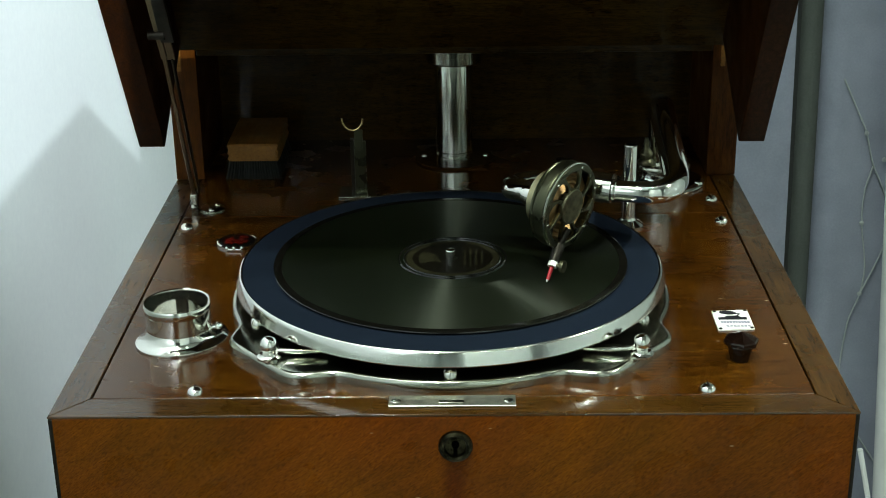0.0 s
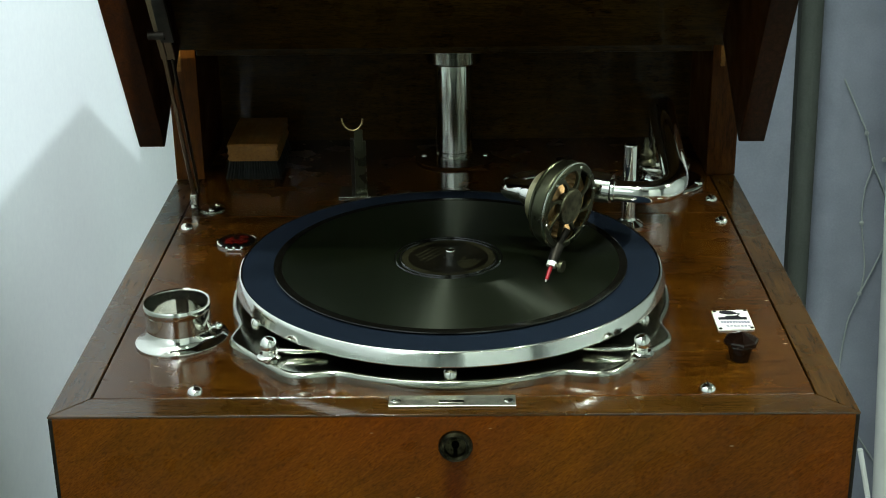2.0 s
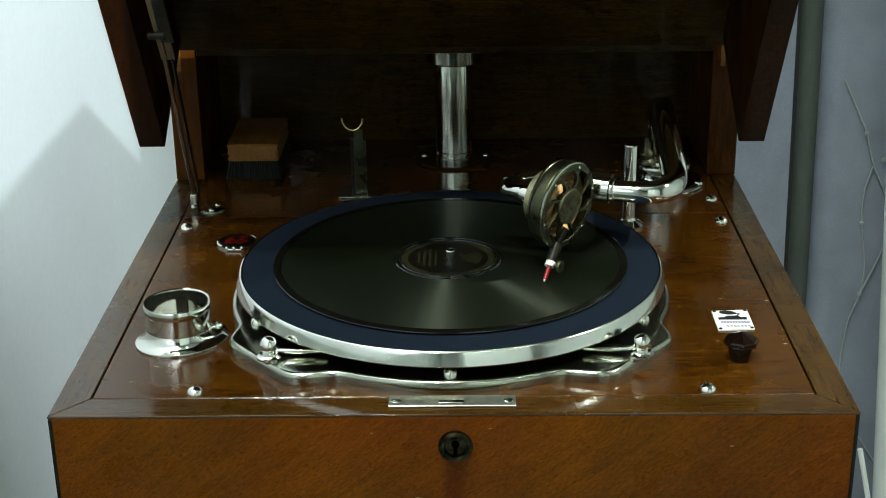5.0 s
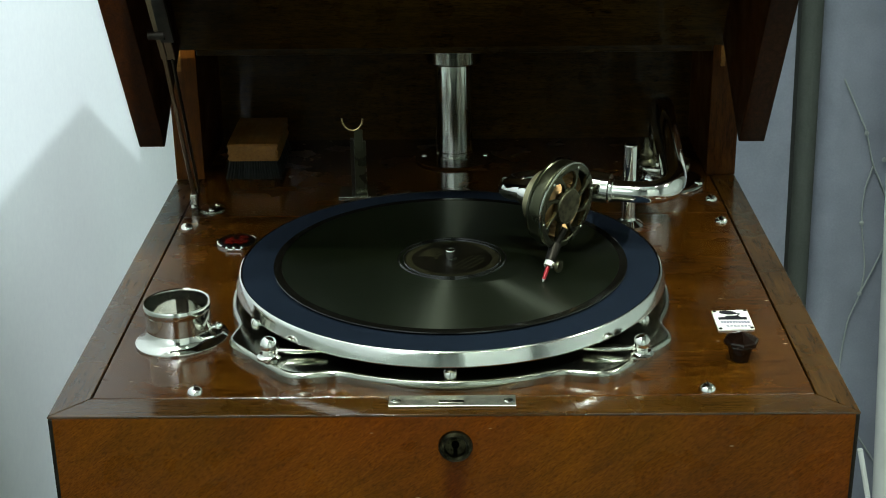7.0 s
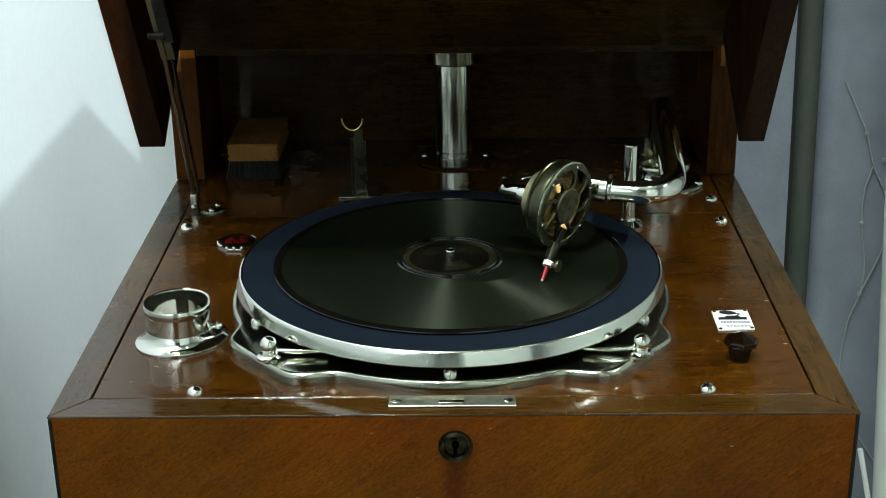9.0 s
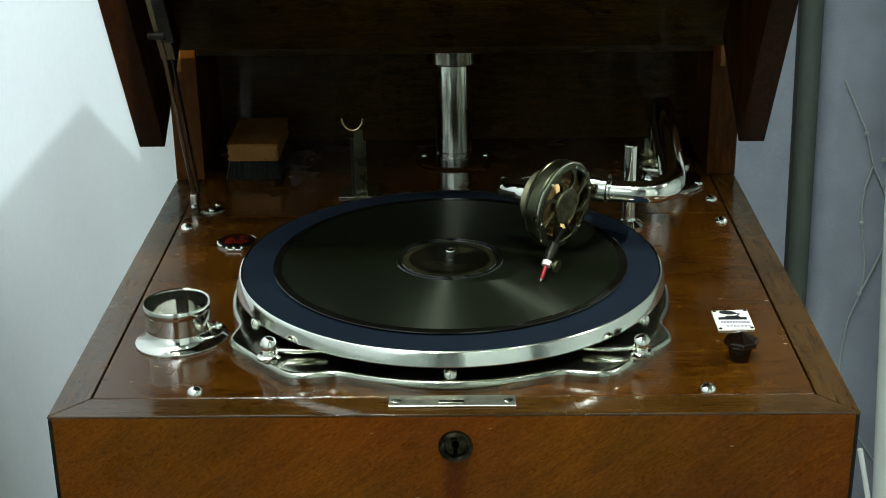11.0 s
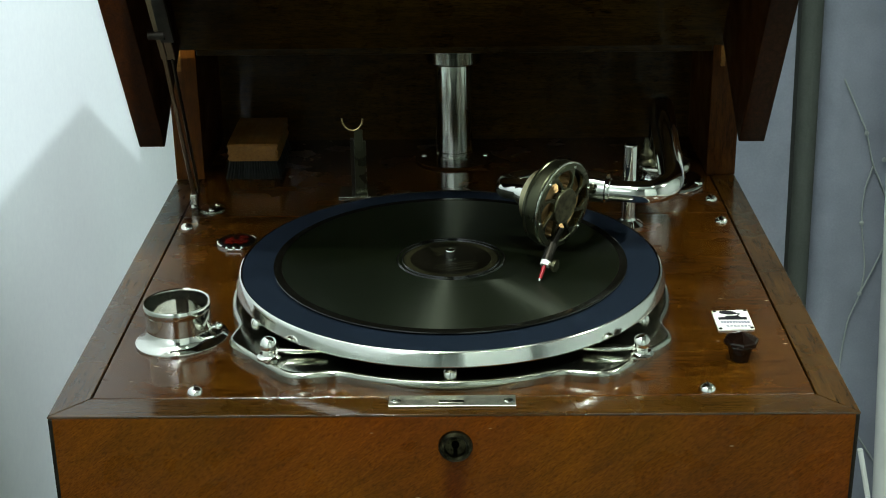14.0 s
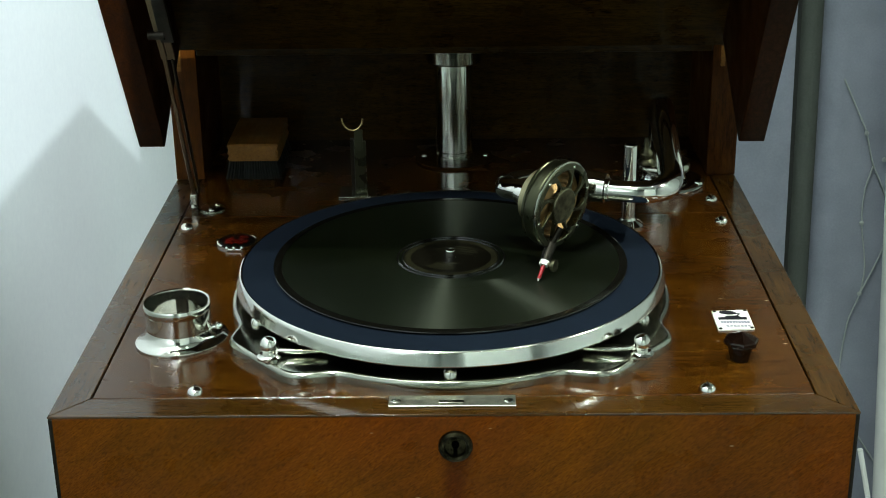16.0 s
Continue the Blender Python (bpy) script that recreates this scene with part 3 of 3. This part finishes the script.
def sound_box():
    """Round sound box: rim, spoked face, boss, diaphragm, knurled collar, needle bar."""
    part("sound_box", lathe([(0.0, -0.0150), (0.020, -0.0150), (0.0270, -0.0146), (0.0290, -0.0134), (0.0294, -0.0120), (0.0286, -0.0112), (0.0298, -0.0104), (0.0304, -0.0090), (0.0304, -0.0030), (0.0298, -0.0022), (0.0304, -0.0014), (0.0303, -0.0002), (0.0296, 0.0008), (0.0286, 0.0011), (0.0262, 0.0010), (0.0255, 0.0004), (0.0252, -0.0060)], 72, SC, SN), GUNMETAL, arm, "tarnished round sound box", origin=PIV)
    part("rim_line", lathe([(0.0300, -0.0012), (0.0309, -0.0010), (0.0310, -0.0004), (0.0301, 0.0001)], 72, SC, SN), WORN, arm, origin=PIV)
    part("diaphragm", lathe([(0.0, -0.0050), (0.0030, -0.0048)] + [(0.0040 + 0.0017 * k, -0.0052 + 0.0014 * (k % 2)) for k in range(12)] + [(0.0252, -0.0064)], 72, SC, SN), DIAPH, arm, "corrugated bronze diaphragm", origin=PIV)
    part("boss", lathe([(0.0112, -0.0026), (0.0124, -0.0022), (0.0127, 0.0008), (0.0123, 0.0018), (0.0116, 0.0022), (0.0108, 0.0019), (0.0, 0.0021)], 48, SC, SN), PEWTER, arm, "mottled centre disc", origin=PIV)
    for k in range(8):
        a = 2 * math.pi * (k + 0.35) / 8
        pts = []
        for w in (-1, 1):
            for t in (np.linspace(0, 1, 12) if w < 0 else np.linspace(1, 0, 12)):
                r = 0.0118 + 0.0144 * t
                half = 0.0011 + 0.0034 * max(0.0, t - 0.55) ** 2 / 0.2 + 0.0016 * max(0.0, 0.35 - t) ** 2 / 0.12
                q = a + 0.30 * t * t + w * half / r
                pts.append((r * math.cos(q), r * math.sin(q)))
        part("spoke", moved(plate(pts, -0.0016, 0.0008, 0.0004, 2), SM), GUNMETAL, arm, origin=PIV)
    for k in range(6):
        a = 2 * math.pi * (k + 0.2) / 6
        place = SM @ Vector((0.0276 * math.cos(a), 0.0276 * math.sin(a), 0.0009))
        part("rim_screw", lathe([(0.0014, 0), (0.0012, 0.0006), (0.0, 0.0009)], 10, place, SN), WORN, arm, origin=PIV)
    ribs = []
    bm = bmesh.new()
    n = 180
    for h0 in (-0.0240, -0.0148):
        ribs.append([bm.verts.new((0.0185 * (1 + 0.012 * (i % 2)) * math.cos(2 * math.pi * i / n), 0.0185 * (1 + 0.012 * (i % 2)) * math.sin(2 * math.pi * i / n), h0)) for i in range(n)])
    for i in range(n):
        bm.faces.new((ribs[0][i], ribs[0][(i + 1) % n], ribs[1][(i + 1) % n], ribs[1][i]))
    bm.faces.new(ribs[0])
    bm.faces.new(ribs[1])
    part("knurled_collar", moved(bm, SM), COLLAR, arm, "knurled collar", origin=PIV)
    part("neck_socket", lathe([(0.0, -0.036), (0.0092, -0.036), (0.0105, -0.032), (0.0110, -0.0242), (0.0, -0.0242)], 28, SC, SN), NICKEL, arm, origin=PIV)
    tip = Vector((0.0636, 0.1292, 0.0301))
    top = Vector((0.0735, 0.1480, 0.0520))
    d = (top - tip).normalized()
    part("needle_bar", join([rod(tip + d * 0.016, tip + d * 0.029, 0.0034, 16, 0.0042), rod(top - d * 0.003, Vector((0.0795, 0.1490, 0.0620)), 0.0022)]), IRON, arm, "black needle bar", origin=PIV)
    part("needle_chuck", rod(tip + d * 0.0125, tip + d * 0.0165, 0.0034), ENAMEL, arm, "pale chuck ring", origin=PIV)
    sd = Vector((0.85, -0.5, 0.0)).normalized()
    q = tip + d * 0.0140
    part("thumb_screw", join([rod(q + sd * 0.003, q + sd * 0.0065, 0.0014), lathe([(0, 0), (0.0042, 0), (0.0044, 0.001), (0.0042, 0.0026), (0, 0.0028)], 20, q + sd * 0.0062, sd)]), PEWTER, arm, "knurled thumb screw", origin=PIV)
    part("needle", lathe([(0, 0), (0.0006, 0.0010), (0.0013, 0.0030), (0.0015, 0.0125), (0, 0.0125)], 14, tip, d), REDNEEDLE, arm, "red needle", origin=PIV)
    part("needle_tip", lathe([(0, 0), (0.0007, 0.0010), (0.0013, 0.0026), (0, 0.0028)], 10, tip - d * 0.0002, d), NICKEL, arm, origin=PIV)


sound_box()
base = part("arm_base", lathe([(0.0, 0.0), (0.036, 0.0), (0.0365, 0.0016), (0.034, 0.0040), (0.026, 0.0052), (0.0212, 0.0066), (0.0204, 0.0085), (0.0204, 0.0125), (0.0, 0.0125)], 56, (0.1800, 0.42, 0.0002)), NICKEL, gram, "round nickel base of the tone arm")
part("base_cap", lathe([(0.0, 0.0122), (0.0230, 0.0124), (0.0240, 0.0134), (0.0242, 0.0160), (0.0238, 0.0186), (0.0222, 0.0202), (0.0196, 0.0206), (0.0150, 0.0214), (0.0, 0.0220)], 56, (0.1800, 0.42, 0.0002)), WORN, base, "flat rounded cap")
part("finial", lathe([(0.0, 0.0), (0.0070, 0.0), (0.0074, 0.0016), (0.0066, 0.0034), (0.0046, 0.0050), (0.0050, 0.0070), (0.0058, 0.0092), (0.0048, 0.0116), (0.0028, 0.0134), (0.0022, 0.0160), (0.0026, 0.0180), (0.0016, 0.0230), (0.0, 0.0236)], 24, (0.1640, 0.408, 0.0210)), PEWTER, base, "small turned dull finial")
part("base_screw", lathe([(0.004, 0), (0.003, 0.002), (0, 0.003)], 14, (0.209, 0.405, 0.0035)), NICKEL, gram)
part("support_pillar", lathe([(0.0125, 0.0), (0.0125, 0.0015), (0.0100, 0.0035), (0.0065, 0.0055), (0.0055, 0.0080), (0.0053, 0.0665), (0.0048, 0.0680), (0.0036, 0.0680), (0.0036, 0.055), (0, 0.055)], 28, (0.1395, 0.316, 0.0001)), NICKEL, gram, "upright nickel tube beside the turntable")

# ---- needle cup ----
cup = part("needle_cup", lathe([(0.0222, 0.0045), (0.0216, 0.0212), (0.0221, 0.0222), (0.0225, 0.0242), (0.0225, 0.0262), (0.0218, 0.0276), (0.0208, 0.0270), (0.0203, 0.0250), (0.0200, 0.006), (0.0, 0.004)], 64, (-0.1848, 0.110, 0.0)), NICKEL, gram, "open nickel needle cup")


def flange():
    """A thin off-centre foot that sweeps up to the wall of the cup."""
    bm = bmesh.new()
    rings = []
    for t, z in ((0.0, 0.0002), (0.0, 0.0012), (0.02, 0.0017), (0.35, 0.0027), (0.65, 0.0042), (0.88, 0.0066), (1.0, 0.0100)):
        ring = []
        for k in range(64):
            a = 2 * math.pi * k / 64
            c, d = math.cos(a), math.sin(a)
            outer = Vector((-0.1828 + 0.0306 * c, 0.1085 + 0.0290 * d + 0.004 * c, z))
            inner = Vector((-0.1848 + 0.0219 * c, 0.110 + 0.0219 * d, z))
            ring.append(bm.verts.new(outer.lerp(inner, t)))
        rings.append(ring)
    for p, q in zip(rings, rings[1:]):
        for k in range(64):
            bm.faces.new((p[k], p[(k + 1) % 64], q[(k + 1) % 64], q[k]))
    bm.faces.new(rings[0])
    return bm


part("flange", flange(), NICKEL, cup)
part("cup_lever", join([ball((-0.1580, 0.1110, 0.0088), 0.0027), rod((-0.1645, 0.111, 0.0075), (-0.1580, 0.111, 0.0086), 0.0016)]), NICKEL, cup)
screw((-0.1865, 0.0838, 0.0020), 0.0026, 0.0016, cup, name="cup_screw")

# ---- knob, plaque, medallion, name plate, keyhole ----
KX, KY = 0.1862, 0.0722
part("speed_knob", lathe([(0.0, 0.0), (0.0064, 0.0), (0.0078, 0.0070), (0.0084, 0.0106), (0.0108, 0.0112), (0.0113, 0.0122), (0.0112, 0.0140), (0.0104, 0.0150), (0.0, 0.0196)], 8, (KX, KY, 0.0001)), BAKELITE, gram, "eight-sided brown bakelite knob", smooth=False)
PLQ = Matrix.Translation((0, 0.1148, 0)) @ Matrix.Diagonal((1, 0.88, 1, 1)) @ Matrix.Translation((0, -0.1148, 0))
plaque = part("plaque", moved(plate([(0.1793, 0.1148), (0.2042, 0.1165), (0.2044, 0.1520), (0.1795, 0.1500)], 0.0001, 0.0012, 0.0002, 1), PLQ), ENAMEL, gram, "small white enamel plaque")
PX = 0.1918


def blot(x, y, rx, ry):
    return plate([(x + rx * math.cos(a), y + ry * math.sin(a)) for a in np.linspace(0, 2 * math.pi, 20, endpoint=False)], 0.0012, 0.0014)


TILT = Matrix.Translation((PX - 0.0018, 0.1462, 0)) @ Matrix.Rotation(radians(-14), 4, "Z") @ Matrix.Translation((-PX + 0.0018, -0.1462, 0))
neck = [(PX + 0.0022, 0.1448), (PX + 0.0060, 0.1446), (PX + 0.0066, 0.1436), (PX + 0.0040, 0.1396), (PX + 0.0026, 0.1396), (PX + 0.0050, 0.1434), (PX + 0.0020, 0.1436)]
cabinet = [(PX - 0.0095, 0.1330), (PX + 0.0098, 0.1330), (PX + 0.0100, 0.1372), (PX + 0.0062, 0.1376), (PX + 0.0040, 0.1404), (PX - 0.0030, 0.1402), (PX - 0.0052, 0.1378), (PX - 0.0092, 0.1372), (PX - 0.0100, 0.1350)]
part("plaque_drawing", moved(join([moved(blot(PX - 0.0018, 0.1462, 0.0058, 0.0036), TILT), plate(neck, 0.0012, 0.00142), plate(cabinet, 0.0012, 0.00144)]), PLQ), INK, plaque, "black drawing of a horn gramophone", smooth=False)
part("plaque_lines", moved(join([box(PX - 0.0090 + 0.0020 * k, PX - 0.0073 + 0.0020 * k, 0.1262, 0.1304, 0.0012, 0.0014) for k in range(10)] + [box(PX - 0.006 + 0.0024 * k, PX - 0.0042 + 0.0024 * k, 0.1200, 0.1224, 0.0012, 0.0014) for k in range(7)]), PLQ), GREYINK, plaque, "bars of grey lettering", smooth=False)
for qx, qy in ((0.1812, 0.1168), (0.2024, 0.1182), (0.2026, 0.1503), (0.1813, 0.1483)):
    part("plaque_pin", lathe([(0.0013, 0), (0.001, 0.0005), (0, 0.0006)], 10, (qx, 0.1148 + (qy - 0.1148) * 0.88, 0.0012)), IRON, plaque)

med = part("medallion", lathe([(0.0, 0.0002), (0.0160, 0.0002), (0.0160, 0.0020), (0.0150, 0.0026), (0.0140, 0.0020), (0.0, 0.0020)], 40, (-0.1705, 0.2835, 0)), NICKEL, gram, "round red and black medallion in a nickel ring")
part("medallion_glass", lathe([(0.0139, 0.0021), (0.0132, 0.0024), (0.0, 0.0028)], 40, (-0.1705, 0.2835, 0)), GLOSSBLACK, med, "black lacquered disc")


def splash(dx, dy, rx, ry, lobes, shift):
    """A ragged red blot of the worn picture."""
    return plate([(-0.1705 + dx + rx * (1 + 0.22 * math.sin(lobes * a + shift)) * math.cos(a), 0.2835 + dy + ry * (1 + 0.22 * math.sin(lobes * a + shift)) * math.sin(a)) for a in np.linspace(0, 2 * math.pi, 28, endpoint=False)], 0.0026, 0.0029)


part("medallion_mark", join([splash(-0.0055, -0.0010, 0.0042, 0.0070, 5, 0.4), splash(0.0030, -0.0030, 0.0050, 0.0050, 4, 1.3), splash(0.0040, 0.0065, 0.0036, 0.0026, 3, 2.0)]), REDGLASS, med, "worn red picture")
part("medallion_catch", join([ball((-0.1705 + dx, 0.2668, 0.0026), 0.0016, 10, 6) for dx in (-0.0055, 0.0, 0.006)] + [box(-0.177, -0.164, 0.2655, 0.268, 0.0003, 0.0022, 0.0006)]), NICKEL, med)

name = part("name_plate", box(-0.0390, 0.0390, 0.0085, 0.0222, 0.0001, 0.0014, 0.0003, 1), SATIN, gram, "narrow nickel lock plate")
part("plate_slot", box(-0.0082, 0.0073, 0.0122, 0.0158, 0.0010, 0.0017, 0.0002, 1), WORN, name)
for qx in (-0.0345, 0.0345):
    screw((qx, 0.0153, 0.0013), 0.0032, 0.0009, name, name="plate_screw")
    part("slot_cut", box(qx - 0.0025, qx + 0.0025, 0.0150, 0.0156, 0.0020, 0.0024), IRON, name)
KZ = -0.0218
key = part("keyhole", lathe([(0.0, 0.0007), (0.0066, 0.0007), (0.0070, 0.0024), (0.0085, 0.0034), (0.0102, 0.0022), (0.0106, 0.0), (0.0, 0.0)], 40, (0.0018, 0.0002, KZ), (0, -1, 0)), KEYBLACK, gram, "round dark keyhole escutcheon")
part("key_slot", join([lathe([(0.0, 0.0), (0.0024, 0.0), (0.0024, 0.0008), (0, 0.0008)], 16, (0.0018, -0.0004, KZ + 0.0012), (0, -1, 0)), box(0.0006, 0.0030, -0.0012, -0.0003, KZ - 0.0062, KZ + 0.0012)]), VOIDBLACK, key)

# ---- lid stay ----
part("stay_plate", lathe([(0.0, 0.0), (0.0112, 0.0), (0.0110, 0.0012), (0.0085, 0.0020), (0, 0.0022)], 28, (-0.2030, 0.3610, 0.0001)), WORN, gram)
screw((-0.1985, 0.3660, 0.0018), 0.0026, 0.0018)
screw((-0.2020, 0.3540, 0.0018), 0.0026, 0.0018)
part("stay_foot", join([box(-0.2195, -0.2140, 0.3560, 0.3650, 0.0001, 0.0150, 0.001), ball((-0.2165, 0.3555, 0.0040), 0.0028)]), WORN, gram)
stay = part("lid_stay", strip((-0.2165, 0.3600, 0.0110), (-0.2150, 0.2800, 0.1521), 0.0031, 0.0018), STAYMETAL, gram, "dull brown metal strip lid stay")
part("stay_edge", strip((-0.2125, 0.3620, 0.0150), (-0.2095, 0.2830, 0.1500), 0.0016, 0.0052), IRON, stay, "blackened edge of the stay")
part("stay_slide", join([strip((-0.2150, 0.2810, 0.1500), (-0.2150, 0.2420, 0.2060), 0.0046, 0.0024), strip((-0.2105, 0.2835, 0.1490), (-0.2105, 0.2720, 0.1660), 0.0070, 0.0024)]), STAYMETAL, stay)
part("stay_bracket", join([strip((-0.2090, 0.2700, 0.166), (-0.2090, 0.2350, 0.218), 0.010, 0.004), rod((-0.2220, 0.2650, 0.1720), (-0.2100, 0.2650, 0.1720), 0.0040)]), IRON, stay)

# ---- rear compartment: sound pipe, arm rest, brush ----
PIPE = (-0.0005, 0.4900, 0)
pipe = part("sound_pipe", lathe([(0.0168, 0.002), (0.0174, 0.0024), (0.0174, 0.0052), (0.0169, 0.0056), (0.0169, 0.0072), (0.0173, 0.0076), (0.0173, 0.0096), (0.0168, 0.0100), (0.0168, 0.0930)], 48, PIPE), PIPEMETAL, gram, "upright polished pipe")
part("pipe_flange", lathe([(0.0168, 0.0920), (0.0236, 0.0920), (0.0243, 0.0935), (0.0243, 0.1020), (0.0254, 0.1040), (0.0254, 0.1117), (0.0, 0.1117)], 48, PIPE), WORN, pipe)
ring = part("pipe_foot", lathe([(0.0, 0.0001), (0.0360, 0.0001), (0.0362, 0.0015), (0.0340, 0.0028), (0.0, 0.0030)], 48, PIPE), LACQUER, pipe, "brown lacquered round foot plate")
for a in (0.06, 3.08):
    screw((-0.0005 + 0.028 * math.cos(a), PIPE[1] + 0.028 * math.sin(a), 0.0027), 0.0032, 0.002, pipe, name="foot_screw")

rest = part("arm_rest", box(-0.0985, -0.0670, 0.3845, 0.4120, 0.0001, 0.0016, 0.0005), NICKEL, gram, "nickel arm rest with a forked top")
part("rest_stem", join([box(-0.0846, -0.0748, 0.3936, 0.3956, 0.0016, 0.0480, 0.0005), rod((-0.0846, 0.3930, 0.0034), (-0.0748, 0.3930, 0.0034), 0.0022), box(-0.0842, -0.0772, 0.3925, 0.3937, 0.0400, 0.0585, 0.0004)]), GUNMETAL, rest, "flat polished stem")
part("rest_edge", box(-0.0878, -0.0848, 0.3930, 0.3980, 0.0016, 0.0500, 0.0004), IRON, rest, "blackened edge strip")
part("rest_fork", tube([(-0.0853 + 0.0086 * math.cos(a), 0.3930, 0.0680 + 0.0100 * math.sin(a), 0.0009) for a in np.linspace(math.radians(178), math.radians(362), 12)], 8, 3), BRASS, rest, "thin curved fork")


def brush():
    b = tagged(empty("brush", (-0.1775, 0.478, 0.0)), "pale wooden record brush with black bristles", "brush")
    bm = box(-0.2005, -0.1545, 0.4370, 0.5200, 0.0165, 0.0320, 0.0)
    bmesh.ops.subdivide_edges(bm, edges=bm.edges[:], cuts=5, use_grid_fill=True)
    for v in bm.verts:
        if v.co.z < 0.030:
            v.co.x += (-0.1775 - v.co.x) * 0.075 * math.sin((v.co.z - 0.0165) / 0.0155 * math.pi)
    bmesh.ops.bevel(bm, geom=[e for e in bm.edges if e.calc_face_angle(0) > 1.0], offset=0.0012, segments=2, affect="EDGES")
    part("handle", bm, BRUSHWOOD, b, "pale wooden block", origin=(-0.1775, 0.478, 0))
    rng = random.Random(4)
    tufts = []
    for i in range(20):
        for j in range(9):
            x, y = -0.1988 + i * 0.00224 + rng.uniform(-0.0005, 0.0005), 0.4390 + j * 0.0096 + rng.uniform(-0.0005, 0.0005)
            flare = (x + 0.1775) * 0.10, (y - 0.478) * 0.05
            tufts.append(tube([(x - flare[0] * 0.5, y - flare[1] * 0.5, 0.0170, 0.0013), (x, y, 0.009, 0.0015), (x + flare[0], y + flare[1], 0.0004, 0.0012 + rng.random() * 0.0006)], 6, 2))
    part("bristles", join(tufts), BRISTLE, b, "short black bristles", origin=(-0.1775, 0.478, 0))


brush()


def motions():
    n = 160
    walk(turn, [(16.0 * k / n, pose(CX, CY, D, 0, 0, -468.0 * 16.0 * k / n)) for k in range(n + 1)])
    walk(record, [(16.0 * k / n, pose(CX, CY, D + 0.0281, 0, 0, -468.0 * 16.0 * k / n)) for k in range(n + 1)])
    walk(arm, [(t, pose(PIV[0], PIV[1], PIV[2] + D, 0, 0, -1.15 * t / 16.0)) for t in (0.0, 4.0, 8.0, 12.0, 16.0)])


motions()
